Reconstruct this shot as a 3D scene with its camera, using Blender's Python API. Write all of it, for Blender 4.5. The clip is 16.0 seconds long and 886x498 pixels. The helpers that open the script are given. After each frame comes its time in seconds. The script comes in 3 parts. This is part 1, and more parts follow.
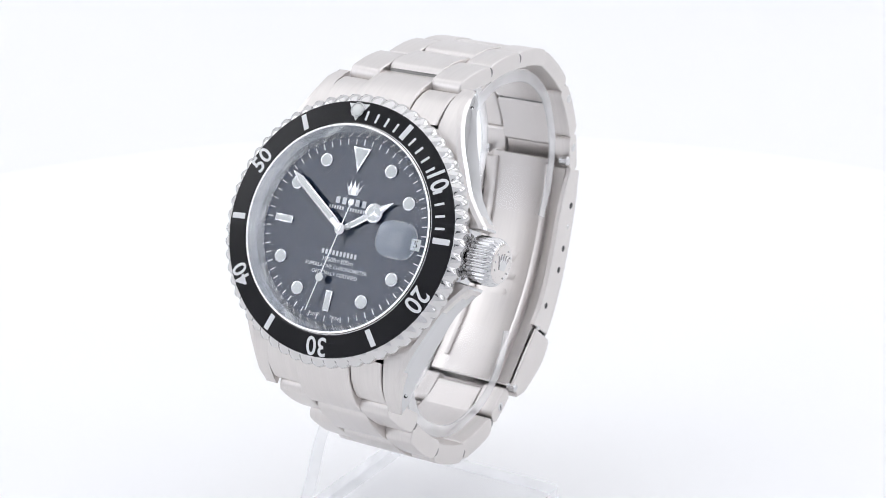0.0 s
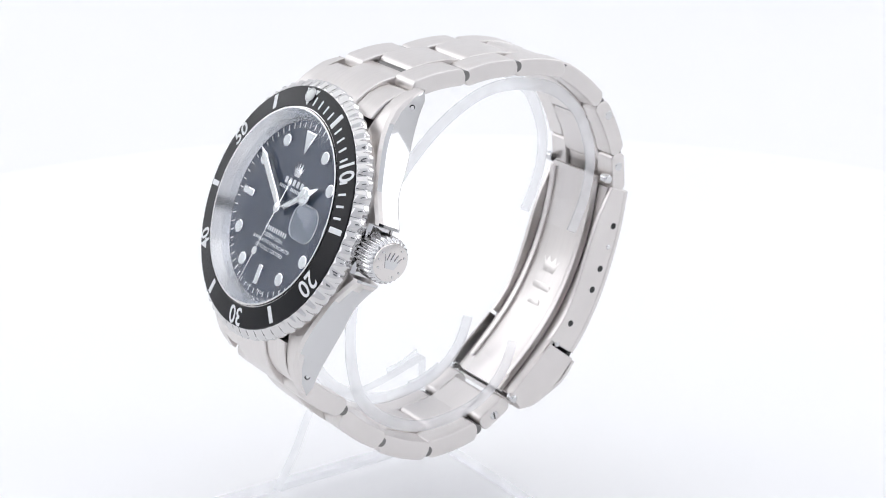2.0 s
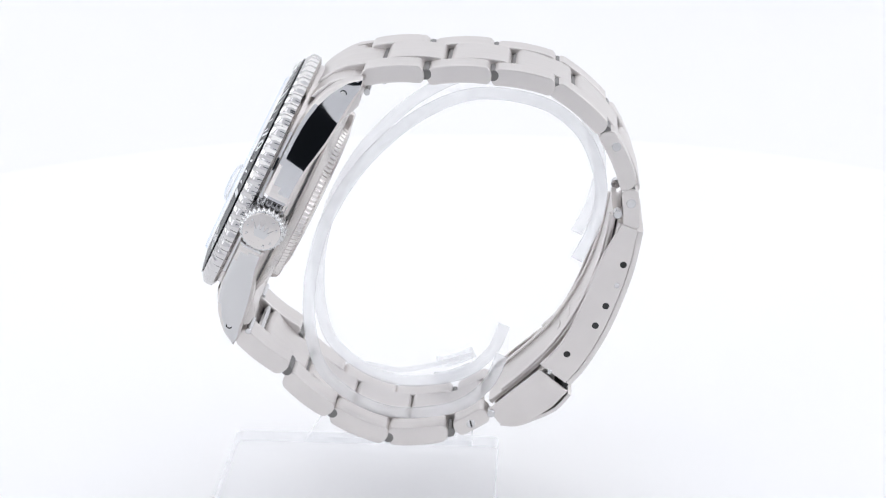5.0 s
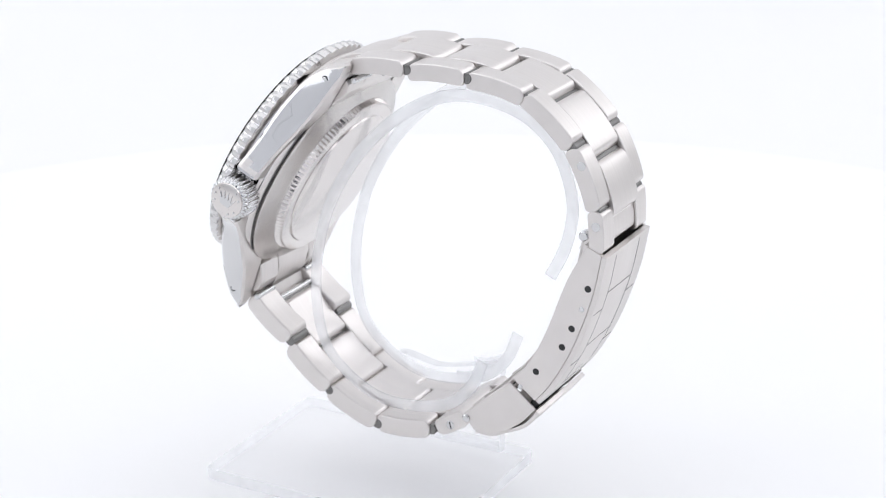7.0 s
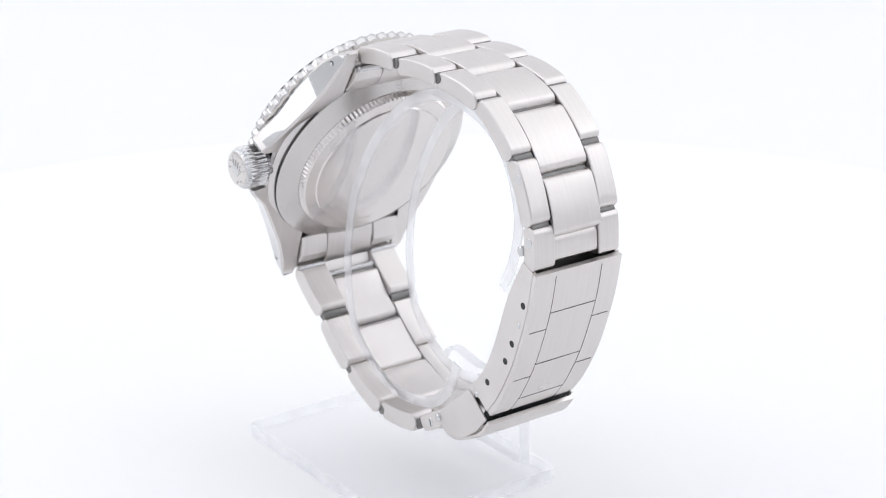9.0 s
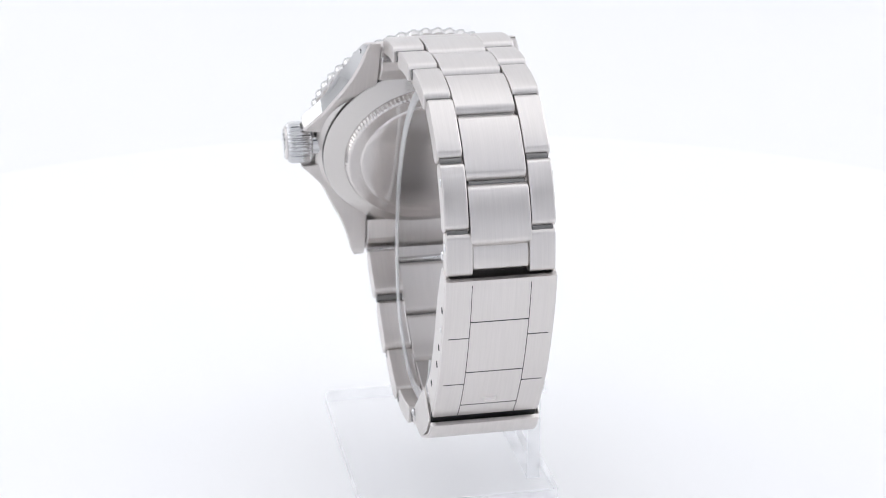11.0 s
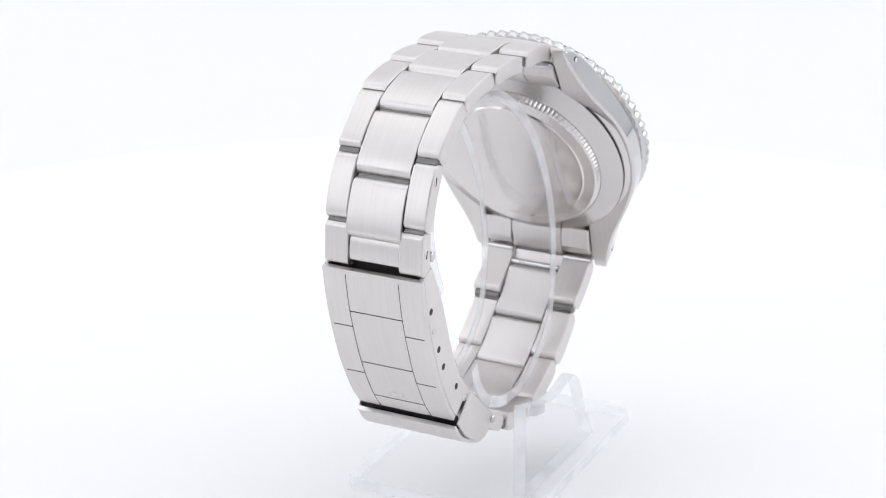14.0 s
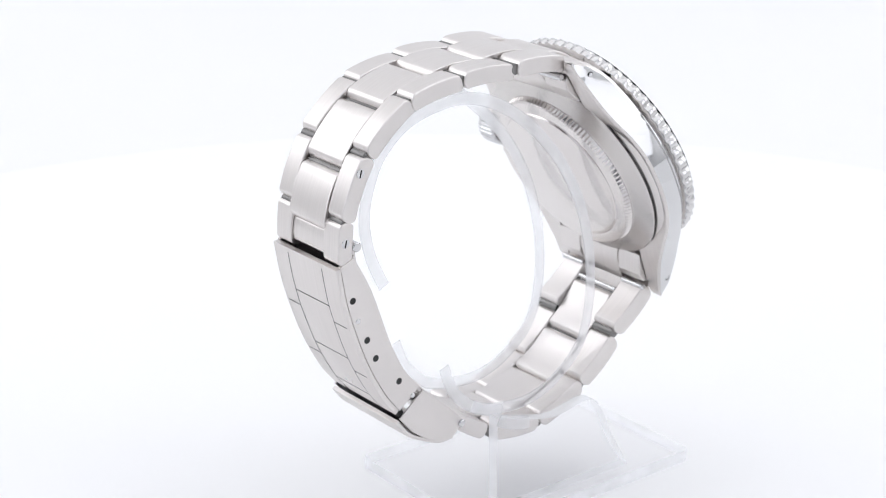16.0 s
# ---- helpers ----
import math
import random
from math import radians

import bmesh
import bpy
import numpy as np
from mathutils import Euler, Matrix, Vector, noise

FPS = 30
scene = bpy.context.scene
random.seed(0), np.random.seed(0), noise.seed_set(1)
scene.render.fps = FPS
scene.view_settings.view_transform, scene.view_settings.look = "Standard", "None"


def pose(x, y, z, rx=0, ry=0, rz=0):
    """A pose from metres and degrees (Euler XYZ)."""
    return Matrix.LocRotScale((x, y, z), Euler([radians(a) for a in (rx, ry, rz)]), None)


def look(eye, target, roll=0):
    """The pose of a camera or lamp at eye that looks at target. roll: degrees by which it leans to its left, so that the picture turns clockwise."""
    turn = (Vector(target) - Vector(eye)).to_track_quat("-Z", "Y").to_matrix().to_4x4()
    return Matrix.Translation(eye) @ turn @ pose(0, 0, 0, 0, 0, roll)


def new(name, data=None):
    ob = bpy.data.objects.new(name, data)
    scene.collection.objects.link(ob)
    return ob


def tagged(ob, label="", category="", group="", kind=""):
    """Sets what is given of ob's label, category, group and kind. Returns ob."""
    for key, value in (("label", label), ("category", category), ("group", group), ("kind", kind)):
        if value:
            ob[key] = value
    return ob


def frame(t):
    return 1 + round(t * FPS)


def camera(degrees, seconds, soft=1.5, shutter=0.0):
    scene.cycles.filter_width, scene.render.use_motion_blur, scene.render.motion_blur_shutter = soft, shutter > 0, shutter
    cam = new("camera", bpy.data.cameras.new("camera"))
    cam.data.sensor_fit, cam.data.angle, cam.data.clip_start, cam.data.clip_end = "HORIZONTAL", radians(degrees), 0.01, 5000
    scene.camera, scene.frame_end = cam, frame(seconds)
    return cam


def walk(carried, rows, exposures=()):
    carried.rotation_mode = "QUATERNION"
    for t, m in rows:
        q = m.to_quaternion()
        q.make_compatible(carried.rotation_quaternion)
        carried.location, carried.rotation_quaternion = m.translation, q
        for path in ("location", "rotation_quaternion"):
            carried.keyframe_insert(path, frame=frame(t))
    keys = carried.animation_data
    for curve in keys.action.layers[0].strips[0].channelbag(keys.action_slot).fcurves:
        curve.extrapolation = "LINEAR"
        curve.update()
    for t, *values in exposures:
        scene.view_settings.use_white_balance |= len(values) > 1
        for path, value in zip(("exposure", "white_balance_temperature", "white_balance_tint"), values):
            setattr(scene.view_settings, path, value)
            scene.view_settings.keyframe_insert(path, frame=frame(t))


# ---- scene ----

# ---------- camera: stands still before the turntable ----------
DECK = 0.1655            # height of the camera's level over the table
EYE = Vector((0.0, -0.28904, DECK))
YAW, DIP = radians(-0.3547), radians(20.39)
AIM = EYE + Vector((math.sin(YAW) * math.cos(DIP), math.cos(YAW) * math.cos(DIP), -math.sin(DIP)))
cam = camera(25.853, 16.0, soft=0.4)
walk(cam, [(0.0, look(EYE, AIM)), (16.0, look(EYE, AIM))], exposures=[(0.0, -0.13), (16.0, -0.13)])
cam.data.dof.use_dof = True
cam.data.dof.focus_distance, cam.data.dof.aperture_fstop = 0.268, 62.0
SPIN = -12.565           # degrees a second

# ---------- light: soft boxes of a white photo tent, and two added front fills ---
def area_lamp(name, eye, target, sx, sy, watts, colour=(1, 1, 1)):
    lamp = bpy.data.lights.new(name, "AREA")
    lamp.shape, lamp.size, lamp.size_y, lamp.energy, lamp.color = "RECTANGLE", sx, sy, watts, colour
    ob = new(name, lamp)
    ob.matrix_world = look(eye, target)
    return ob


area_lamp("softbox_top", (0, 0.2, 0.97), (0, 0.2001, 0), 1.5, 1.0, 2.5, (0.954, 0.966, 1.0))
area_lamp("softbox_side", (-0.76, 0.3, 0.56), (0, 0.3, 0.56), 0.8, 0.62, 2.0, (0.948, 0.96, 1.0))
# added fill lamps: brighten the table under the watch and the dial's reflection
for x in (-0.56, 0.56):
    area_lamp("softbox_front", (x, -0.315, 0.40), (x, 0.2, 0.40), 0.42, 0.52, 0.66, (0.948, 0.96, 1.0))
area_lamp("softbox_side", (0.76, 0.3, 0.56), (0, 0.3, 0.56), 0.8, 0.62, 2.0, (0.948, 0.96, 1.0))

world = bpy.data.worlds.new("room")
scene.world = world
world.use_nodes = True
world.node_tree.nodes["Background"].inputs[0].default_value = (0.9, 0.95, 1.0, 1)
world.node_tree.nodes["Background"].inputs[1].default_value = 0.10


# ---------- materials ----------
def material(name, colour, rough=0.5, metal=0.0, **more):
    m = bpy.data.materials.new(name)
    m.use_nodes = True
    b = m.node_tree.nodes["Principled BSDF"]
    b.inputs["Base Color"].default_value = (*colour, 1)
    b.inputs["Roughness"].default_value = rough
    b.inputs["Metallic"].default_value = metal
    for key, value in more.items():
        b.inputs[key.replace("_", " ")].default_value = value
    return m


def nodes_of(m):
    t = m.node_tree
    return t, t.nodes["Principled BSDF"], t.links


def noise_node(t, scale, stretch=(1, 1, 1), detail=3.0, turn=(0, 0, 0)):
    co = t.nodes.new("ShaderNodeTexCoord")
    mp = t.nodes.new("ShaderNodeMapping")
    mp.inputs["Scale"].default_value = stretch
    mp.inputs["Rotation"].default_value = turn
    nz = t.nodes.new("ShaderNodeTexNoise")
    nz.inputs["Scale"].default_value = scale
    nz.inputs["Detail"].default_value = detail
    t.links.new(co.outputs["Object"], mp.inputs["Vector"])
    t.links.new(mp.outputs["Vector"], nz.inputs["Vector"])
    return nz


def ramp_to(t, source, socket, low, high, a=0.3, b=0.7):
    r = t.nodes.new("ShaderNodeMapRange")
    r.inputs["From Min"].default_value, r.inputs["From Max"].default_value = a, b
    r.inputs["To Min"].default_value, r.inputs["To Max"].default_value = low, high
    t.links.new(source, r.inputs["Value"])
    t.links.new(r.outputs["Result"], socket)


def brushed(name, colour, rough, stretch, grain=1.0):
    """Steel with a satin grain: fine lines that run across the stretched axis."""
    m = material(name, colour, rough, 1.0)
    t, b, ln = nodes_of(m)
    fine = noise_node(t, 8000, stretch, 3.0)
    wear = noise_node(t, 180, (1, 1, 1), 4.0)
    bump = t.nodes.new("ShaderNodeBump")
    bump.inputs["Strength"].default_value = 0.09 * grain
    bump.inputs["Distance"].default_value = 0.00003
    ln.new(fine.outputs["Fac"], bump.inputs["Height"])
    ln.new(bump.outputs["Normal"], b.inputs["Normal"])
    add = t.nodes.new("ShaderNodeMath")
    add.operation = "ADD"
    ln.new(fine.outputs["Fac"], add.inputs[0])
    ln.new(wear.outputs["Fac"], add.inputs[1])
    ramp_to(t, add.outputs["Value"], b.inputs["Roughness"], rough - 0.05, rough + 0.07, 0.7, 1.3)
    mix = t.nodes.new("ShaderNodeMix")
    mix.data_type = "RGBA"
    mix.inputs["A"].default_value = (*[c * 0.88 for c in colour], 1)
    mix.inputs["B"].default_value = (*[min(1, c * 1.10) for c in colour], 1)
    broad = noise_node(t, 2600, stretch, 4.0)
    both = t.nodes.new("ShaderNodeMix")
    both.inputs["Factor"].default_value = 0.5
    ln.new(fine.outputs["Fac"], both.inputs["A"])
    ln.new(broad.outputs["Fac"], both.inputs["B"])
    ln.new(both.outputs["Result"], mix.inputs["Factor"])
    ln.new(mix.outputs["Result"], b.inputs["Base Color"])
    return m


STEEL = (0.70, 0.668, 0.648)
SATIN = brushed("satin_steel", STEEL, 0.34, (1, 0.03, 0.03))
SATIN_CONE = material("satin_case_back", (0.62, 0.595, 0.575), 0.25, 1.0)
SATIN_BACK = material("turned_steel", STEEL, 0.17, 1.0)
POLISH = material("polished_steel", (0.62, 0.618, 0.622), 0.10, 1.0)
t_, b_, l_ = nodes_of(POLISH)
ramp_to(t_, noise_node(t_, 300, (1, 1, 1), 3).outputs["Fac"], b_.inputs["Roughness"], 0.03, 0.07)
EDGE_STEEL = material("bezel_steel", (0.64, 0.63, 0.625), 0.13, 1.0)
# near-black colour standing for the shade inside holes, slots and grooves
RECESS_SHADE = material("recess_shade", (0.03, 0.03, 0.03), 0.6, 0.3)
# darker than the other steel: the shade in the joints is in this colour
JOINT_SHADE = material("joint_shade_steel", (0.20, 0.195, 0.19), 0.34, 1.0)
INSERT = material("black_insert", (0.006, 0.006, 0.008), 0.26, 0.0, Specular_IOR_Level=0.25)
DIAL = material("black_dial", (0.010, 0.019, 0.042), 0.40, 0.0, Specular_IOR_Level=0.2, Coat_Weight=1.0, Coat_Roughness=0.05, Coat_IOR=1.75, Coat_Tint=(0.85, 0.92, 1.0, 1))
PRINT = material("silver_print", (0.80, 0.81, 0.82), 0.45)
LUME = material("white_lume", (0.80, 0.82, 0.80), 0.6)
t_, b_, l_ = nodes_of(LUME)
ramp_to(t_, noise_node(t_, 5000).outputs["Fac"], b_.inputs["Roughness"], 0.5, 0.7)
WHITE_GOLD = material("polished_surround", (0.83, 0.83, 0.82), 0.12, 1.0)
REHAUT = material("satin_inner_ring", (0.78, 0.77, 0.76), 0.22, 1.0)


def clear_plastic(name, tint, cloud, haze, shine=0.035, edge=0.5, coat=(1, 1, 1)):
    """Clear sheet: light goes straight through, the surface shines; cloud is the share of milky scatter."""
    m = bpy.data.materials.new(name)
    m.use_nodes = True
    t = m.node_tree
    t.nodes.clear()
    out, see, gloss = (t.nodes.new("ShaderNode" + k) for k in ("OutputMaterial", "BsdfTransparent", "BsdfGlossy"))
    see.inputs["Color"].default_value = (*tint, 1)
    gloss.inputs["Roughness"].default_value = 0.03
    gloss.inputs["Color"].default_value = (*coat, 1)
    lw = t.nodes.new("ShaderNodeLayerWeight")
    lw.inputs["Blend"].default_value = 0.5
    power, scale = t.nodes.new("ShaderNodeMath"), t.nodes.new("ShaderNodeMath")
    power.operation, scale.operation = "POWER", "MULTIPLY_ADD"
    power.inputs[1].default_value = 5.0
    scale.inputs[1].default_value, scale.inputs[2].default_value = edge, shine
    t.links.new(lw.outputs["Facing"], power.inputs[0])
    t.links.new(power.outputs[0], scale.inputs[0])
    m2 = t.nodes.new("ShaderNodeMixShader")
    base = see
    if cloud:
        milk, white = t.nodes.new("ShaderNodeBsdfTranslucent"), t.nodes.new("ShaderNodeBsdfDiffuse")
        milk.inputs["Color"].default_value = white.inputs["Color"].default_value = (*haze, 1)
        m0, m1 = t.nodes.new("ShaderNodeMixShader"), t.nodes.new("ShaderNodeMixShader")
        t.links.new(milk.outputs[0], m0.inputs[1])
        t.links.new(white.outputs[0], m0.inputs[2])
        ramp_to(t, noise_node(t, 60, (1, 1, 1), 3).outputs["Fac"], m1.inputs["Fac"], cloud * 0.6, cloud * 1.4)
        t.links.new(see.outputs[0], m1.inputs[1])
        t.links.new(m0.outputs[0], m1.inputs[2])
        base = m1
    t.links.new(scale.outputs[0], m2.inputs["Fac"])
    t.links.new(base.outputs[0], m2.inputs[1])
    t.links.new(gloss.outputs[0], m2.inputs[2])
    t.links.new(m2.outputs[0], out.inputs["Surface"])
    return m


ACRYLIC = clear_plastic("clear_acrylic", (0.998, 0.998, 1.0), 0, (1, 1, 1), 0.014, 0.12)
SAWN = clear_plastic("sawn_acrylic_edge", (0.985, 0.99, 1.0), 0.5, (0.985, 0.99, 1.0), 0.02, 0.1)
SAPPHIRE = clear_plastic("clear_sapphire", (0.985, 0.99, 1.0), 0, (1, 1, 1), 0.004, 0.75, (0.84, 0.91, 1.0))
LENS = clear_plastic("magnifier_sapphire", (0.985, 0.99, 1.0), 0, (1, 1, 1), 0.09, 0.75, (0.84, 0.91, 1.0))


def white_cloth(name, colour, rough, scale):
    m = material(name, colour, rough)
    t, b, ln = nodes_of(m)
    n1, n2 = noise_node(t, scale, (1, 1, 1), 5), noise_node(t, 6, (1, 1, 1), 2)
    mix = t.nodes.new("ShaderNodeMix")
    mix.data_type = "RGBA"
    mix.inputs["A"].default_value = (*[c * 0.985 for c in colour], 1)
    mix.inputs["B"].default_value = (*[min(0.97, c * 1.012) for c in colour], 1)
    ln.new(n2.outputs["Fac"], mix.inputs["Factor"])
    ln.new(mix.outputs["Result"], b.inputs["Base Color"])
    bump = t.nodes.new("ShaderNodeBump")
    bump.inputs["Strength"].default_value, bump.inputs["Distance"].default_value = 0.05, 0.0003
    ln.new(n1.outputs["Fac"], bump.inputs["Height"])
    ln.new(bump.outputs["Normal"], b.inputs["Normal"])
    return m


PAPER = white_cloth("white_paper", (0.90, 0.90, 0.905), 0.75, 900)
DISC = white_cloth("white_acrylic_disc", (0.955, 0.955, 0.96), 0.55, 400)
CLOTH = white_cloth("tent_cloth", (0.88, 0.88, 0.88), 0.9, 700)
FRONT = white_cloth("front_cloth", (0.84, 0.85, 0.88), 0.9, 700)
ROOM = white_cloth("room_wall", (0.13, 0.145, 0.18), 0.9, 50)


# ---------- mesh helpers: a bmesh in millimetres becomes one object ----------
# the watch's own axes: x to the crown, y to twelve o'clock, z out of the dial
AXES = Matrix(((0.863609, 0.222283, -0.452515), (-0.504162, 0.380762, -0.775139), (0.0, 0.897558, 0.440897)))
HEAD = Vector((-16.809, -27.482, -94.067 + DECK * 1000)) / 1000
POSE = Matrix.Translation(HEAD) @ AXES.to_4x4()


def mesh_of(name, bm, mat, sharp=35):
    bmesh.ops.recalc_face_normals(bm, faces=bm.faces[:])
    bm.transform(Matrix.Scale(0.001, 4))
    for f in bm.faces:
        f.smooth = True
    for e in bm.edges:
        if len(e.link_faces) == 2 and e.calc_face_angle(0) > radians(sharp):
            e.smooth = False
    me = bpy.data.meshes.new(name)
    bm.to_mesh(me)
    bm.free()
    me.materials.append(mat)
    return me


def part(name, bm, mat, parent, label="", sharp=35, place=None):
    """One mesh object under a thing, or under a part of it."""
    ob = new(name, bm if isinstance(bm, bpy.types.Mesh) else mesh_of(name, bm, mat, sharp))
    ob.parent = parent
    if place is not None:
        ob.matrix_basis = place
    elif parent.type == "EMPTY":
        ob.matrix_basis = POSE
    return tagged(ob, label) if label else ob


def lathe(profile, n=96, closed=True, bump=None):
    """Turns (r, z) points about z. bump(i, angle) changes the radius of ring i."""
    bm = bmesh.new()
    rings = []
    for i, (r, z) in enumerate(profile):
        if r < 1e-6:
            rings.append([bm.verts.new((0, 0, z))] * n)
            continue
        ring = []
        for k in range(n):
            a = 2 * math.pi * k / n
            q = r + (bump(i, a) if bump else 0)
            ring.append(bm.verts.new((q * math.cos(a), q * math.sin(a), z)))
        rings.append(ring)
    pairs = list(zip(rings, rings[1:])) + ([(rings[-1], rings[0])] if closed else [])
    for p, q in pairs:
        for k in range(n):
            vs = []
            for w in (p[k], p[(k + 1) % n], q[(k + 1) % n], q[k]):
                if w not in vs:
                    vs.append(w)
            if len(vs) > 2:
                bm.faces.new(vs)
    return bm


def inset(poly, d):
    """Moves a closed outline inwards by d."""
    n, out = len(poly), []
    area = sum(poly[i][0] * poly[(i + 1) % n][1] - poly[(i + 1) % n][0] * poly[i][1] for i in range(n))
    s = 1 if area > 0 else -1
    for i in range(n):
        p, a, b = Vector(poly[i]), Vector(poly[i - 1]), Vector(poly[(i + 1) % n])
        u, v = (p - a).normalized(), (b - p).normalized()
        m = Vector((-(u.y + v.y), u.x + v.x)) * s
        m = m.normalized() / max(0.5, math.cos(u.angle(v, 0) / 2)) if m.length > 1e-9 else Vector((0, 0))
        out.append(tuple(p + m * d))
    return out


def slab(poly, a, b, edge=0.2, axis="x", into=None):
    """An outline drawn through from a to b along an axis, with softened rims."""
    bm = into or bmesh.new()
    small = inset(poly, edge)
    mid = inset(poly, edge * 0.3)
    rows = []
    for h, pl in ((a, small), (a + edge * 0.3, mid), (a + edge, poly), (b - edge, poly), (b - edge * 0.3, mid), (b, small)):
        row = []
        for p, q in pl:
            row.append(bm.verts.new((h, p, q) if axis == "x" else (p, h, q) if axis == "y" else (p, q, h)))
        rows.append(row)
    n = len(poly)
    for r0, r1 in zip(rows, rows[1:]):
        for k in range(n):
            bm.faces.new((r0[k], r0[(k + 1) % n], r1[(k + 1) % n], r1[k]))
    bm.faces.new(rows[0])
    bm.faces.new(rows[-1])
    return bm


def rounded(w, h, r, n=4, cx=0.0, cy=0.0):
    out = []
    for sx, sy, a0 in ((1, 1, 0), (-1, 1, 90), (-1, -1, 180), (1, -1, 270)):
        for k in range(n + 1):
            a = radians(a0 + 90 * k / n)
            out.append((cx + sx * (w / 2 - r) + r * math.cos(a), cy + sy * (h / 2 - r) + r * math.sin(a)))
    return out


def spline(points, per=6):
    out = []
    for i in range(len(points) - 1):
        p0, p1, p2, p3 = (Vector(points[max(0, min(len(points) - 1, i + d))]) for d in (-1, 0, 1, 2))
        for k in range(per):
            s = k / per
            out.append(tuple(0.5 * (2 * p1 + (p2 - p0) * s + (2 * p0 - 5 * p1 + 4 * p2 - p3) * s * s + (3 * p1 - p0 - 3 * p2 + p3) * s ** 3)))
    return out + [tuple(points[-1])]


def strip(path, thick):
    """The closed outline of a band of even thickness along a path; its outer face is on the left."""
    outer, inner = [], []
    for i, p in enumerate(path):
        d = (Vector(path[min(len(path) - 1, i + 1)]) - Vector(path[max(0, i - 1)])).normalized()
        nrm = Vector((-d.y, d.x))
        outer.append(tuple(Vector(p) + nrm * thick / 2))
        inner.append(tuple(Vector(p) - nrm * thick / 2))
    return outer + inner[::-1]


def cylinder(p, d, r, length, n=20, edge=0.08, into=None):
    """A pin from p along d."""
    bm = into or bmesh.new()
    turn = Vector((0, 0, 1)).rotation_difference(Vector(d)).to_matrix()
    rows = []
    for q, h in ((r - edge, 0), (r, edge), (r, length - edge), (r - edge, length)):
        rows.append([bm.verts.new(Vector(p) + turn @ Vector((q * math.cos(2 * math.pi * k / n), q * math.sin(2 * math.pi * k / n), h))) for k in range(n)])
    for r0, r1 in zip(rows, rows[1:]):
        for k in range(n):
            bm.faces.new((r0[k], r0[(k + 1) % n], r1[(k + 1) % n], r1[k]))
    bm.faces.new(rows[0])
    bm.faces.new(rows[-1])
    return bm


def text_mesh(words, size, thick=0.02, wide=1.0, bold=0.0):
    """Words in the built-in font as a bmesh in millimetres, centred, reading along x."""
    cu = bpy.data.curves.new("words", "FONT")
    cu.body, cu.size, cu.align_x, cu.align_y, cu.extrude, cu.resolution_u = words, size, "CENTER", "CENTER", thick, 3
    cu.offset = bold
    ob = new("words", cu)
    dg = bpy.context.evaluated_depsgraph_get()
    me = bpy.data.meshes.new_from_object(ob.evaluated_get(dg))
    bm = bmesh.new()
    bm.from_mesh(me)
    bpy.data.objects.remove(ob)
    bpy.data.curves.remove(cu)
    bpy.data.meshes.remove(me)
    bm.transform(Matrix.Diagonal((wide, 1, 1, 1)))
    return bm


# ---------- the tent: table sheet, sweep, cloth walls ----------
def structure(name, bm, mat, label):
    ob = new(name, mesh_of(name, bm, mat))
    return tagged(ob, label, kind="structure")


def setting():
    sweep = spline([(-326, 0), (0, 0), (250, 0), (550, 8), (720, 100), (780, 300), (790, 600), (790, 1000)], 8)
    structure("backdrop", slab([(a, b - 2) for a, b in strip(sweep, 4)], -780, 780, 0.5), PAPER, "seamless white paper sweep under and behind the turntable")
    structure("wall_left", slab([(-450, 1), (785, 1), (785, 995), (-450, 995)], -790, -782, 0.5), CLOTH, "white diffusing cloth side of a photo tent")
    structure("wall_right", slab([(-450, 1), (785, 1), (785, 995), (-450, 995)], 782, 790, 0.5), CLOTH, "white diffusing cloth side of a photo tent")
    structure("ceiling", slab([(-450, 1002), (800, 1002), (800, 1010), (-450, 1010)], -792, 792, 0.5), CLOTH, "white diffusing cloth top of a photo tent")
    # unseen cloth front; its opening is placed to darken the case flank's reflection
    front = slab([(-332, 286), (-328, 286), (-328, 1000), (-332, 1000)], -781, 781, 0.5)
    structure("wall_front", front, FRONT, "white cloth front of a photo tent above its opening")
    for side, (a, b) in (("left", (-781, -61)), ("right", (176, 781))):
        structure("wall_front_" + side, slab([(-332, -60), (-328, -60), (-328, 285), (-332, 285)], a, b, 0.5), FRONT, "white cloth front of a photo tent beside its opening")
    # added reflector: closes the front low down and brightens the table
    structure("wall_front_low", slab([(-332, -60), (-328, -60), (-328, 196), (-332, 196)], -60, 175, 0.5), FRONT, "unseen white cloth added below the tent's front opening to bounce light")
    structure("floor_room", slab([(-1800, -810), (1000, -810), (1000, -800), (-1800, -800)], -2500, 2500, 0.5), ROOM, "dark floor of the room below the table")
    structure("wall_room", slab([(-1810, -800), (-1800, -800), (-1800, 2000), (-1810, 2000)], -2500, 2500, 0.5), ROOM, "dim grey room wall behind the camera")


setting()


# ---------- turntable ----------
def turntable():
    root = tagged(new("turntable"), "round white turntable with a satin top", "turntable")
    bm = lathe([(0, 15), (203, 15), (204.5, 14.6), (205, 13.5), (205, 5), (203, 4), (0, 4)], 160, False)
    part("platter", bm, DISC, root, place=Matrix())
    part("foot", lathe([(0, 4), (60, 4), (61, 0), (0, 0)], 48, False), DISC, root, place=Matrix())
    return root


table = turntable()


# ---------- acrylic stand ----------
UP = DECK * 1000
U, V = Vector((0.863609, -0.504162)), Vector((0.504162, 0.863609))
FLAT = Matrix(((U.x, V.x, 0, 0), (U.y, V.y, 0, 0), (0, 0, 1, 0), (0, 0, 0, 1)))


